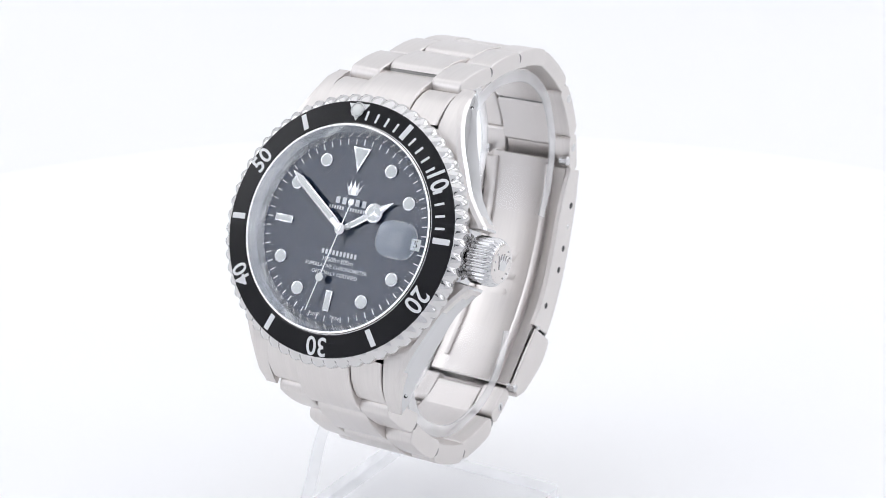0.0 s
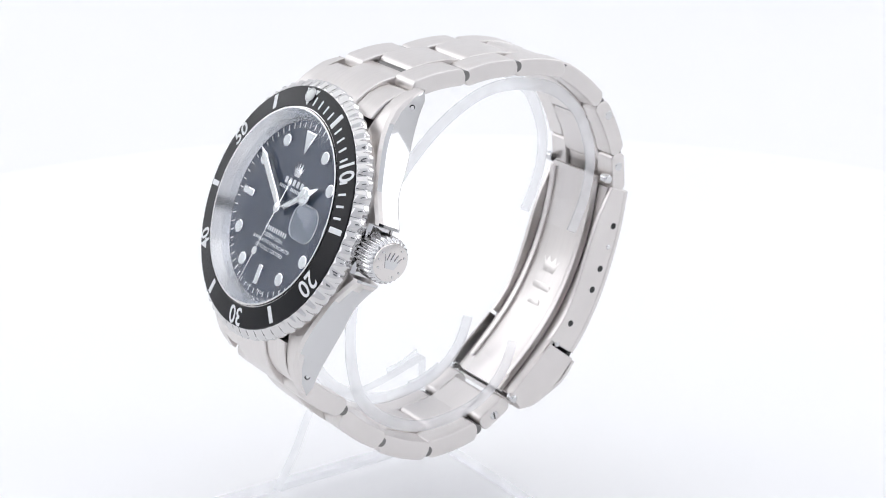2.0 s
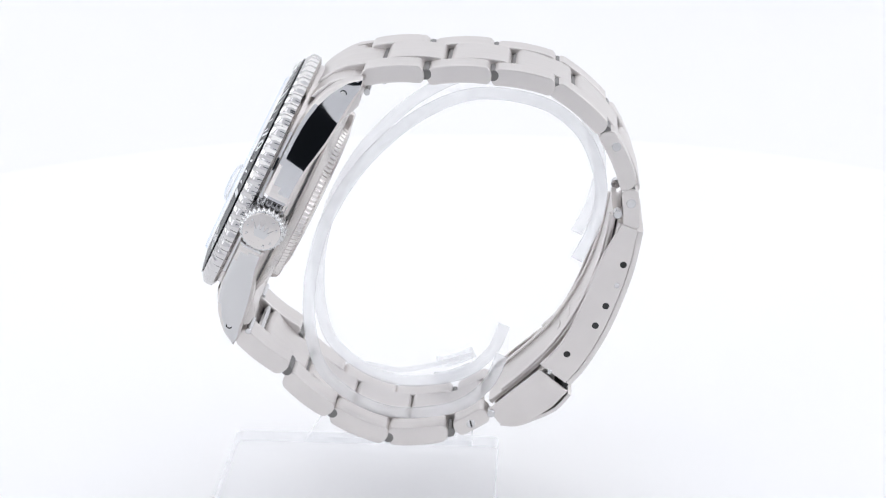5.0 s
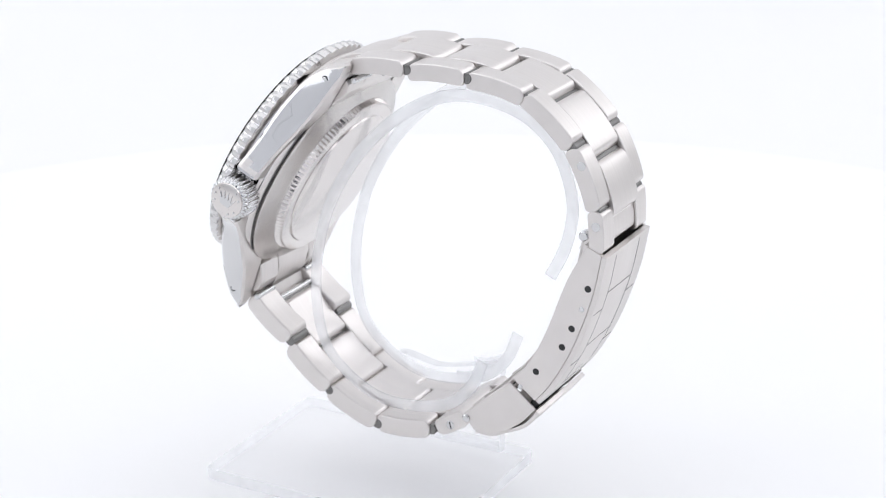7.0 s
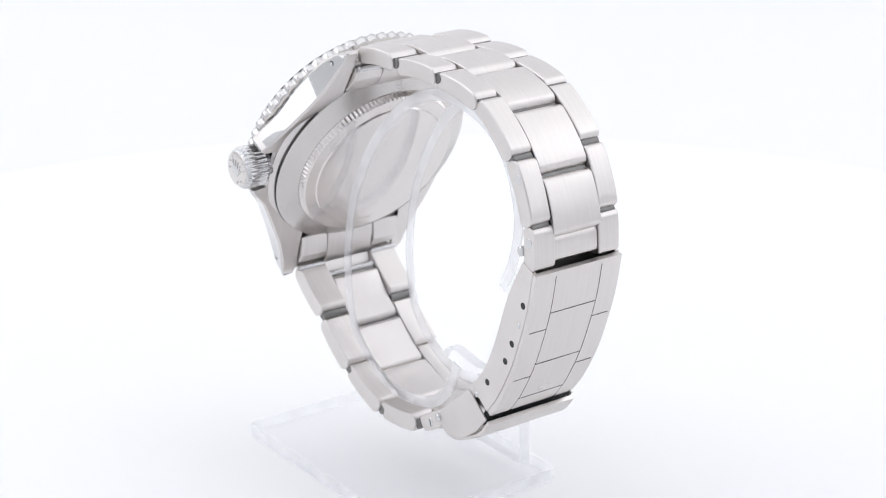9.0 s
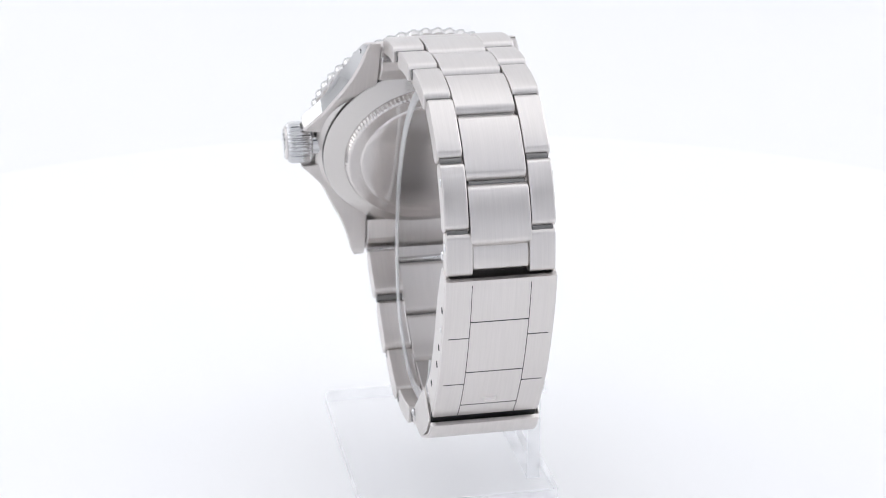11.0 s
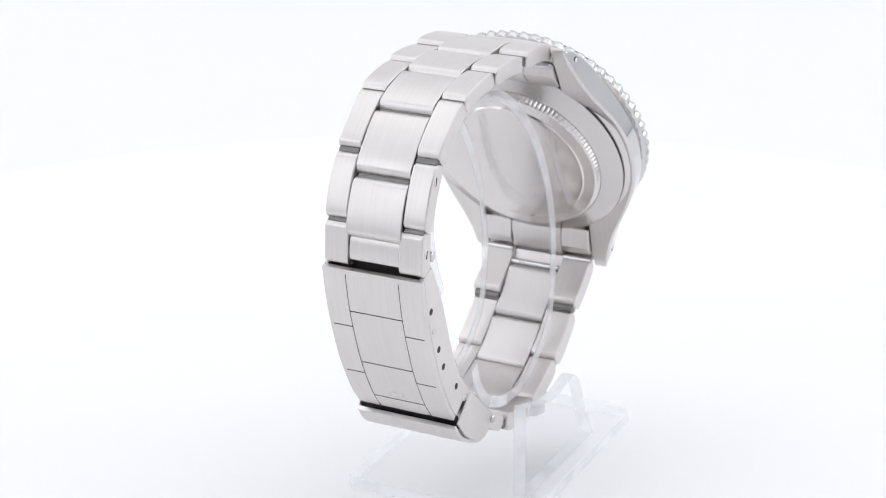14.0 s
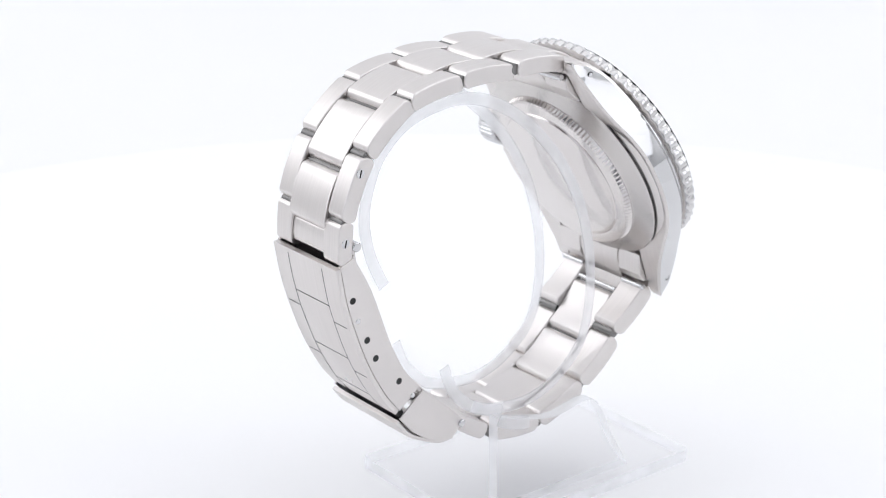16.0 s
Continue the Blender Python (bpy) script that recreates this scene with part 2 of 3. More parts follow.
def watch_stand():
    root = tagged(new("watch_stand"), "clear acrylic C-ring watch stand on a flat base plate", "display stand")
    base = rounded(33, 46, 1.5, 4, 0, -16)
    part("base_plate", slab(base, 15.02, 17.2, 0.25, "z"), ACRYLIC, root, place=FLAT)
    path = spline([(11.3, -52.0), (17.0, -51.9), (22.6, -50.4), (26.8, -47.4), (30.2, -43.0), (31.6, -37.0), (30.4, -30.6), (27.8, -25.4), (23.4, -21.2), (16.9, -17.6), (8.4, -15.0),
                   (-0.5, -14.3), (-7.1, -15.2), (-13.2, -17.0), (-19.5, -20.2), (-24.4, -24.7), (-26.4, -31.4), (-25.7, -38.1), (-21.9, -44.5), (-18.2, -47.8), (-13.5, -49.3), (-8.6, -49.0)], 7)
    part("ring", slab(strip(path, 2.0), -7.0, 6.2, 0.3), ACRYLIC, root, "bent clear acrylic C-ring")
    arm = spline([(-22.9, -43.0), (-21.9, -44.5), (-20.2, -46.2), (-18.2, -47.8)], 4)
    part("arm", slab(strip(arm, 2.0), -14.2, -7.05, 0.3), ACRYLIC, root)
    rear, foot = [(2.5, 34.2), (2.5, 17.22)], spline([(-26.6, 17.22), (-25.0, 19.8), (-22.6, 24.0), (-20.0, 29.5), (-17.0, 32.0), (-10.0, 31.0), (-4.0, 32.2)], 4)
    part("side_panel", slab(rear + foot, -14.2, -11.9, 0.25), ACRYLIC, root, "upright clear acrylic side panel", place=FLAT)
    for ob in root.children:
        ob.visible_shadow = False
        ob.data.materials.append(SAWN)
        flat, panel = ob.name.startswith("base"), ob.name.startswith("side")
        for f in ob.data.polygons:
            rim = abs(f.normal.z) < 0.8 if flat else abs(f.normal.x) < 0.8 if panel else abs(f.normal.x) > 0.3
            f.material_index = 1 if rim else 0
    return root


stand = watch_stand()

# ---------- wristwatch ----------
watch = tagged(new("wristwatch"), "steel diver's wristwatch with black dial and bezel on an acrylic stand", "watch")


def lerp_table(rows, x):
    for (a, p), (b, q) in zip(rows, rows[1:]):
        if x <= b:
            s = min(1, max(0, (x - a) / (b - a)))
            return p + (q - p) * s
    return rows[-1][1]


def smooth_table(rows, x):
    return lerp_table(spline(rows, 40), x)


WIDE = [(0, 19.6), (4, 19.3), (8, 18.2), (12, 16.5), (16, 14.6), (20, 13.2), (22.5, 12.6), (24.2, 11.9)]
TOPZ = [(0, -3.4), (12, -3.5), (16, -3.9), (19, -4.7), (21.5, -6.1), (23.2, -7.9), (24.2, -9.3)]
LOWZ = [(0, -7.4), (8, -7.7), (14, -8.9), (20, -9.6), (22.6, -9.9), (24.2, -9.6)]


def case_mesh():
    """The middle case: a barrel, two flanks that run out into four lugs, and the crown guards."""
    bm = lathe([(14.6, -2.6), (18.6, -2.7), (19.0, -3.1), (19.0, -7.6), (18.2, -8.3), (14.6, -8.4)], 96)
    for side in (1, -1):
        rows = []
        ys = [-24.2, -23.9, -23.4, -22.6, -21.5, -20, -18, -16, -14, -12, -10, -8.5, -7, -6, -5.2, -4.5, -4.1, -3.8, -2, 0]
        ys = ys + [-y for y in ys[-2::-1]]
        for y in ys:
            a = abs(y)
            w = smooth_table(WIDE, a)
            if side > 0 and a < 9.5:   # crown guards
                w += 2.4 * max(0, 1 - abs(a - 4.3) / 5.0) ** 1.5
            inn = 10.05 if a > 13 else 9.0
            zt, zl = smooth_table(TOPZ, a), smooth_table(LOWZ, a)
            if side > 0 and a < 4.0:
                w = min(w, 19.2)
            c = 0.55 if a < 22 else 0.3
            mid = (zt + zl) / 2
            ring = [(inn, zt), (w - c * 2.0, zt), (w - c * 0.7, zt - c * 0.45), (w, zt - c * 1.5), (w + 0.05, mid), (w, zl + c * 0.7), (w - c * 0.7, zl), (inn, zl)]
            rows.append([bm.verts.new((side * p, y, q)) for p, q in ring])
        for r0, r1 in zip(rows, rows[1:]):
            for k in range(8):
                bm.faces.new((r0[k], r0[(k + 1) % 8], r1[(k + 1) % 8], r1[k]))
        bm.faces.new(rows[0])
        bm.faces.new(rows[-1])
    return bm


def head():
    case = part("case", case_mesh(), SATIN, watch, "steel case with satin lug tops and polished flanks", 15)
    case.data.materials.append(POLISH)
    for f in case.data.polygons:
        if abs(f.normal.x) > 0.75 and abs(f.center.x) > 0.0118:
            f.material_index = 1
    # lug holes: a dark disc paints the bore's shade round a bright bar tip
    for sx in (1, -1):
        for sy in (1, -1):
            b = cylinder((sx * 12.6, sy * 21.1, -7.75), (sx, 0, 0), 0.55, 0.36, 20, 0.03)
            part("lug_hole", b, RECESS_SHADE, case)
            part("spring_bar_tip", cylinder((sx * 12.7, sy * 21.1, -7.75), (sx, 0, 0), 0.40, 0.34, 16, 0.1), POLISH, case)
    # toothed bezel
    teeth = 60

    def scallop(i, a):
        return {2: -0.36, 3: -0.46, 4: -0.42, 5: -0.28}.get(i, 0) * (0.5 + 0.5 * math.cos(a * teeth)) ** 1.5
    bez = lathe([(15.35, 0.25), (18.75, -0.42), (19.15, -0.55), (20.05, -1.25), (20.15, -1.9), (20.05, -2.55), (19.3, -3.0), (15.35, -3.0)], teeth * 10, True, scallop)
    bezel = part("bezel", bez, EDGE_STEEL, watch, "polished steel rotating bezel with a scalloped edge", 50)
    ring = lathe([(15.55, 0.42), (18.7, -0.20), (18.78, -0.36), (15.5, 0.10)], 180)
    part("bezel_insert", ring, INSERT, bezel, "black bezel insert")
    off = 3.6   # the bezel stands turned a little from twelve

    def lay(bm, minute, r):
        a = -radians(minute * 6 - off)
        z = 0.42 - (r - 15.55) * 0.62 / 3.15 + 0.015
        bm.transform(Matrix.Rotation(a, 4, "Z") @ Matrix.Translation((0, r, z)) @ Matrix.Rotation(radians(-11.1), 4, "X"))
        return bm
    for m in range(60):
        if m in (10, 20, 30, 40, 50, 0):
            continue
        if m % 5 == 0:
            part("bezel_mark", lay(slab(rounded(0.85, 2.55, 0.05, 1), 0, 0.03, 0.008, "z"), m, 17.15), PRINT, bezel)
        elif m < 15:
            part("bezel_mark", lay(slab(rounded(0.36, 1.45, 0.04, 1), 0, 0.03, 0.008, "z"), m, 16.75), PRINT, bezel)
    for m in (10, 20, 30, 40, 50):
        part("bezel_number", lay(text_mesh(str(m), 3.9, 0.015, 0.9, 0.055), m, 17.1), PRINT, bezel)
    tri = [(-1.75, 1.25), (0, -1.4), (1.75, 1.25)]
    part("bezel_triangle", lay(slab(tri, 0, 0.03, 0.008, "z"), 0, 17.15), PRINT, bezel)
    part("pearl", lay(lathe([(0, 0.55), (0.5, 0.5), (0.85, 0.28), (0.98, 0.0), (0, 0)], 28, False), 0, 17.4), LUME, bezel, "raised white luminous pearl")
    part("pearl_ring", lay(lathe([(0.95, 0.0), (0.95, 0.25), (1.05, 0.3), (1.16, 0.2), (1.18, 0.0)], 32), 0, 17.4), POLISH, bezel, "thin steel ring round the pearl")
    # rehaut and dial
    part("rehaut", lathe([(15.3, 0.55), (15.0, 0.55), (13.75, -1.98), (14.5, -2.6), (15.3, -2.4)], 128), REHAUT, watch, "satin steel inner ring round the dial")
    dz = -2.0
    dial = part("dial", lathe([(0, dz), (14.0, dz), (14.0, dz - 0.4), (0, dz - 0.4)], 96, False), DIAL, watch, "glossy black dial with white luminous markers")

    def at(bm, x, y, turn=0, z=0.0):
        bm.transform(Matrix.Translation((x, y, dz + z)) @ Matrix.Rotation(radians(turn), 4, "Z"))
        return bm
    for h in range(12):
        a = radians(h * 30)
        x, y = 11.1 * math.sin(a), 11.1 * math.cos(a)
        if h == 3:
            continue
        if h == 0:
            p1, p2 = [(-1.55, 1.6), (0, -2.1), (1.55, 1.6)], [(-1.15, 1.35), (0, -1.4), (1.15, 1.35)]
            y = 10.7
        elif h in (6, 9):
            p1, p2 = rounded(1.15, 3.1, 0.05, 1), rounded(0.75, 2.7, 0.05, 1)
            r = 10.5
            x, y = r * math.sin(a), r * math.cos(a)
        else:
            p1 = [(1.02 * math.cos(k * math.pi / 14), 1.02 * math.sin(k * math.pi / 14)) for k in range(28)]
            p2 = [(0.8 * c, 0.8 * s) for c, s in p1]
        mk = part("hour_marker", at(slab(p1, 0, 0.28, 0.06, "z"), x, y, -h * 30), WHITE_GOLD, dial)
        part("lume_fill", at(slab(p2, 0.27, 0.33, 0.02, "z"), x, y, -h * 30), LUME, mk)
    for m in range(60):
        a = radians(m * 6)
        r = 13.1
        w, l = (0.16, 0.85) if m % 5 else (0.22, 0.9)
        part("minute_tick", at(slab(rounded(w, l, 0.02, 1), 0, 0.02, 0.005, "z"), r * math.sin(a), r * math.cos(a), -m * 6), PRINT, dial)
    # printing: emblem and names as plain shapes, the rest lettered
    fan = [(-0.75, -0.9), (0.75, -0.9), (1.45, 0.9), (0.85, 0.1), (0.7, 1.25), (0.3, 0.2), (0, 1.4), (-0.3, 0.2), (-0.7, 1.25), (-0.85, 0.1), (-1.45, 0.9)]
    part("emblem", at(slab(fan, 0, 0.06, 0.01, "z"), 0, 6.1), WHITE_GOLD, dial, "raised plain silver emblem")
    def blocks(n, wide, high, y, gaps=()):
        step = wide / n
        for k in range(n):
            if k not in gaps:
                part("printed_bar", at(slab(rounded(step * 0.62, high, 0.05, 1), 0, 0.02, 0.004, "z"), (k - (n - 1) / 2) * step, y), PRINT, dial)
    blocks(5, 5.6, 1.0, 4.2)
    blocks(16, 7.2, 0.55, 3.1, (6,))
    blocks(10, 6.2, 0.75, -3.5)
    for words, size, y in (("1000ft=300m", 1.0, -4.6), ("SUPERLATIVE CHRONOMETER", 0.78, -5.6), ("OFFICIALLY CERTIFIED", 0.78, -6.6)):
        part("dial_lettering", at(text_mesh(words, size, 0.008, 1.0, 0.008), 0, y), PRINT, dial)
    for words, x, turn in (("SWISS", -1.7, -7), ("MADE", 1.7, 7)):
        part("dial_lettering", at(text_mesh(words, 0.62, 0.008), x, -12.75, -turn), PRINT, dial)
    part("date_window", at(slab(rounded(1.5, 1.7, 0.1, 2), 0, 0.05, 0.01, "z"), 12.1, 0), LUME, dial, "white date disc seen in its window")
    part("date_figure", at(text_mesh("5", 1.5, 0.01), 12.1, 0, 0, 0.06), INSERT, dial)

    # pointers
    def pointer(name, outline, fills, ang, z, thick=0.16):
        ob = part(name, at(slab(outline, 0, thick, 0.05, "z"), 0, 0, -ang, z), WHITE_GOLD, watch)
        for f in fills:
            part("lume_fill", at(slab(f, thick - 0.01, thick + 0.04, 0.015, "z"), 0, 0, -ang, z), LUME, ob)
        return ob
    disc = lambda r, y, n=24: [(r * math.cos(2 * math.pi * k / n), y + r * math.sin(2 * math.pi * k / n)) for k in range(n)]
    pointer("minute_pointer", [(-0.45, -0.3), (0.45, -0.3), (0.62, 2), (0.62, 10.6), (0, 12.6), (-0.62, 10.6), (-0.62, 2)],
            [[(-0.36, 2.4), (0.36, 2.4), (0.36, 10.5), (0, 11.6), (-0.36, 10.5)]], MINUTE, 0.95)
    hour = [(-0.5, -0.3), (0.5, -0.3), (0.5, 4.3)] + [(1.45 * math.sin(radians(a)), 5.6 - 1.45 * math.cos(radians(a))) for a in range(25, 156, 13)]
    hour += [(0.55, 7.0), (0, 9.2), (-0.55, 7.0)] + [(-p, q) for p, q in hour[:2:-1]] + [(-0.5, 4.3)]
    sectors = []
    for k in range(3):
        a0 = 30 + 120 * k
        arc = [(1.12 * math.cos(radians(a0 + d)), 5.6 + 1.12 * math.sin(radians(a0 + d))) for d in range(8, 113, 13)]
        sectors.append([(0.2 * math.cos(radians(a0 + 60)), 5.6 + 0.2 * math.sin(radians(a0 + 60)))] + arc)
    pointer("hour_pointer", hour, sectors + [[(-0.22, 1.2), (0.22, 1.2), (0.22, 4.0), (-0.22, 4.0)]], HOUR, 0.6)
    pointer("seconds_pointer", [(-0.1, -4.2), (0.1, -4.2), (0.1, 12.8), (-0.1, 12.8)], [], SECOND, 1.3, 0.1)
    part("seconds_lollipop", at(slab(disc(0.62, 7.6), 0, 0.12, 0.03, "z"), 0, 0, -SECOND, 1.3), LUME, watch)
    part("seconds_counterweight", at(slab(disc(0.5, -4.2), 0, 0.12, 0.03, "z"), 0, 0, -SECOND, 1.3), WHITE_GOLD, watch)
    part("pinion", at(lathe([(0, 1.75), (0.45, 1.7), (0.85, 1.5), (0.9, 0.4), (0, 0.4)], 28, False), 0, 0), WHITE_GOLD, watch)

    # crystal with its magnifier
    cr = lathe([(0, 1.05), (14.6, 1.05), (15.0, 0.85), (15.05, -0.75), (14.4, -0.9), (0, -0.9)], 128, False)
    crystal = part("crystal", cr, SAPPHIRE, watch, "flat clear sapphire crystal", 25)
    crystal.visible_shadow = False
    lens = bmesh.new()
    out = rounded(6.6, 5.4, 2.2, 6)
    rows = []
    for s, z in ((1.0, 1.06), (0.995, 1.25), (0.95, 1.50), (0.8, 1.72), (0.55, 1.90), (0.28, 2.0)):
        rows.append([lens.verts.new((10.6 + p * s, q * s, z)) for p, q in out])
    for r0, r1 in zip(rows, rows[1:]):
        for k in range(len(out)):
            lens.faces.new((r0[k], r0[(k + 1) % len(out)], r1[(k + 1) % len(out)], r1[k]))
    lens.faces.new(rows[0])
    lens.faces.new(rows[-1])
    mag = part("magnifier", lens, LENS, crystal, "domed magnifier over the date", 60)
    mag.visible_shadow = False
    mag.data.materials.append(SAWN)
    # milky rim faces: the lens edge's bright reflection put into the material
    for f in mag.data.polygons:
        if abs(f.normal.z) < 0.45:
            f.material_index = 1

    # crown: knurled drum on a tube
    turn = Matrix.Translation((0, 0, -5.65)) @ Matrix.Rotation(radians(90), 4, "Y")
    cb = lathe([(0, 24.3), (2.5, 24.25), (3.0, 24.0), (3.4, 23.6), (3.5, 23.2), (3.5, 20.4), (3.35, 20.1), (2.9, 19.9), (2.2, 19.8), (2.2, 18.5), (0, 18.5)], 240, False, lambda i, a: (-0.32 * (0.5 + 0.5 * math.cos(a * 28)) if i in (3, 4, 5, 6) else 0))
    cb.transform(turn)
    crown = part("crown", cb, POLISH, watch, "knurled steel winding crown", 50)
    fan2 = [(q * 1.05, p * 1.05) for p, q in fan]
    cap = lathe([(0, 24.38), (2.65, 24.38), (2.8, 24.32), (2.85, 24.1), (0, 24.1)], 48, False)
    cap.transform(turn)
    part("crown_cap", cap, SATIN_BACK, crown)
    em = slab(fan2, 24.34, 24.52, 0.04, "x")
    em.transform(Matrix.Translation((0, 0, -5.65)))
    part("crown_emblem", em, POLISH, crown)
    for a in (-60, -30, 30, 60, 150, 180, 210):
        q = radians(a)
        part("crown_dot", cylinder((24.3, 2.25 * math.sin(q), -5.65 - 2.25 * math.cos(q)), (1, 0, 0), 0.17, 0.2, 10, 0.03), POLISH, crown)

    # case back
    bk = lathe([(14.6, -8.2), (17.5, -8.3), (18.1, -8.6), (18.2, -8.9), (17.9, -9.15), (15.1, -10.15), (14.9, -10.3), (0, -10.3)], 144, False)
    back = part("case_back", bk, SATIN_CONE, watch, "smooth satin steel case back", 25)
    part("seam", lathe([(17.4, -8.1), (18.32, -8.35), (18.3, -8.5), (17.4, -8.5)], 144), JOINT_SHADE, back, "dark joint between case and case back")
    bk2 = lathe([(14.8, -10.1), (14.8, -10.3), (14.5, -11.15), (14.1, -11.4), (12.3, -11.5), (12.1, -11.75), (11.2, -11.9), (0, -11.95)], 720, False, lambda i, a: -0.2 * (0.5 + 0.5 * math.cos(a * 120)) if i in (1, 2) else 0)
    part("fluted_ring", bk2, SATIN_BACK, back, "fluted screw ring of the case back", 22)


HOUR, MINUTE, SECOND = 55.0, 305.0, 192.0
head()

# ---------- bracelet ----------
# outer faces of the rows, side on: start, end, half width; each towards the clasp
TOP_ROWS = [((24.7, -8.7), (29.3, -16.6), 9.65), ((29.2, -17.5), (33.6, -25.8), 9.15), ((33.6, -26.5), (36.2, -35.5), 8.7), ((36.2, -36.2), (33.8, -45.9), 8.4), ((33.2, -46.9), (27.0, -54.3), 8.25)]
LOW_ROWS = [((-24.7, -9.5), (-26.9, -18.5), 9.65), ((-28.3, -19.2), (-30.5, -28.2), 9.25), ((-31.0, -28.9), (-30.6, -38.5), 8.9), ((-30.4, -39.5), (-25.3, -47.7), 8.5)]


def link_outline(p, q, thick, side, arch=0.45):
    """A link side on: arched outside, flatter inside, round ends. side: +1 when the wrist lies to the right of the way p to q."""
    p, q = Vector(p), Vector(q)
    d = (q - p).normalized()
    p, q = p - d * 0.2, q + d * 0.2
    nrm = Vector((d.y, -d.x)) * side      # towards the wrist
    length = (q - p).length
    out = []
    r = thick * 0.46

    def pt(s, depth):
        bow = arch * (1 - (2 * s / length - 1) ** 2)
        return tuple(p + d * s + nrm * (depth - bow))
    for k in range(7):
        out.append(pt(r * 0.8 + (length - 1.6 * r) * k / 6, 0))
    for a in range(15, 166, 15):
        out.append(pt(length - r * 0.8 + r * 0.8 * math.sin(radians(a)), thick / 2 - thick / 2 * math.cos(radians(a))))
    for k in range(7):
        out.append(pt(length - r * 0.8 - (length - 1.6 * r) * k / 6, thick))
    for a in range(15, 166, 15):
        out.append(pt(r * 0.8 - r * 0.8 * math.sin(radians(a)), thick / 2 + thick / 2 * math.cos(radians(a))))
    return out


SKEW = 0.4   # the band stands off centre at the clasp


def row_shift(i):
    return -SKEW * i / 5


def bracelet():
    for rows, side in ((TOP_ROWS, 1), (LOW_ROWS, -1)):
        for i, (p, q, w) in enumerate(rows):
            x0 = row_shift(i + 1)
            c = 4.5
            d = (Vector(q) - Vector(p)).normalized()
            poly = link_outline(p, q, 2.75 if side > 0 else 3.2, side)
            part("outer_link", slab(poly, x0 + c + 0.09, x0 + w, 0.22), SATIN, watch, sharp=20)
            part("outer_link", slab(poly, x0 - w, x0 - c - 0.09, 0.22), SATIN, watch, sharp=20)
            # the middle piece reaches on into the next row
            nxt = rows[i + 1] if i + 1 < len(rows) else None
            p2 = Vector(p) + (Vector(q) - Vector(p)) * 0.35
            if nxt:
                q2 = Vector(nxt[0]) + (Vector(nxt[1]) - Vector(nxt[0])) * 0.25
            else:
                q2 = Vector(q) + (Vector(q) - Vector(p)) * 0.22 + Vector((-0.6, 0.2)) * side
            up = Vector((-d.y, d.x)) * side * 0.28
            p2, q2 = p2 + up, q2 + up
            part("centre_link", slab(link_outline(p2, q2, 2.9 if side > 0 else 3.35, side, 0.5), x0 - c, x0 + c, 0.15), SATIN, watch, sharp=20)
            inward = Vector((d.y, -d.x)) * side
            # hinge barrels coloured dark, so the gaps between links look shaded
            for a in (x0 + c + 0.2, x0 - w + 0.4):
                part("hinge", cylinder((a, *(Vector(q) + inward * 1.35 + d * 0.4)), (1, 0, 0), 0.85, w - c - 0.6), JOINT_SHADE, watch)
            part("hinge", cylinder((x0 - c + 0.3, *(p2 + inward * 1.5 - d * 0.1)), (1, 0, 0), 0.9, 2 * c - 0.6), JOINT_SHADE, watch)
    # end pieces between the lugs
    for s in (1, -1):
        prof = [(s * y, z) for y, z in ((17.5, -3.6), (19.0, -4.2), (20.8, -5.2), (22.2, -6.6), (23.1, -8.0), (23.3, -9.2), (22.8, -9.9), (21.5, -9.6), (17.5, -9.0))]
        mid = [(s * y, z) for y, z in ((17.3, -3.35), (19.2, -3.9), (21.2, -5.0), (23.0, -6.6), (24.5, -8.8), (25.4, -11.0), (25.0, -12.2), (23.8, -12.0), (21.5, -9.6), (17.3, -9.0))]
        part("end_link", slab(prof, 4.75, 9.95, 0.2), SATIN, watch, sharp=20)
        part("end_link", slab(prof, -9.95, -4.75, 0.2), SATIN, watch, sharp=20)
        part("end_link", slab(mid, -4.7, 4.7, 0.2), SATIN, watch, sharp=20)
        for a, b, out in ((4.75, 9.85, 21.0), (-9.85, -4.75, 21.0), (-4.65, 4.65, 22.6)):
            tongue = [(s * y, z) for y, z in ((16.2, -8.6), (out, -9.3), (out + 0.4, -9.9), (out - 0.1, -10.5), (out - 1.6, -10.7), (18.0, -10.2), (16.2, -9.3))]
            part("end_link_tongue", slab(tongue, a, b, 0.2), SATIN, watch, sharp=20)
        for a in (4.9, -9.9):
            part("spring_bar", cylinder((a, s * 22.0, -10.9), (1, 0, 0), 0.5, 5.0), POLISH, watch)
        part("spring_bar", cylinder((-4.5, s * 23.2, -12.7), (1, 0, 0), 0.5, 9.0), POLISH, watch)


bracelet()


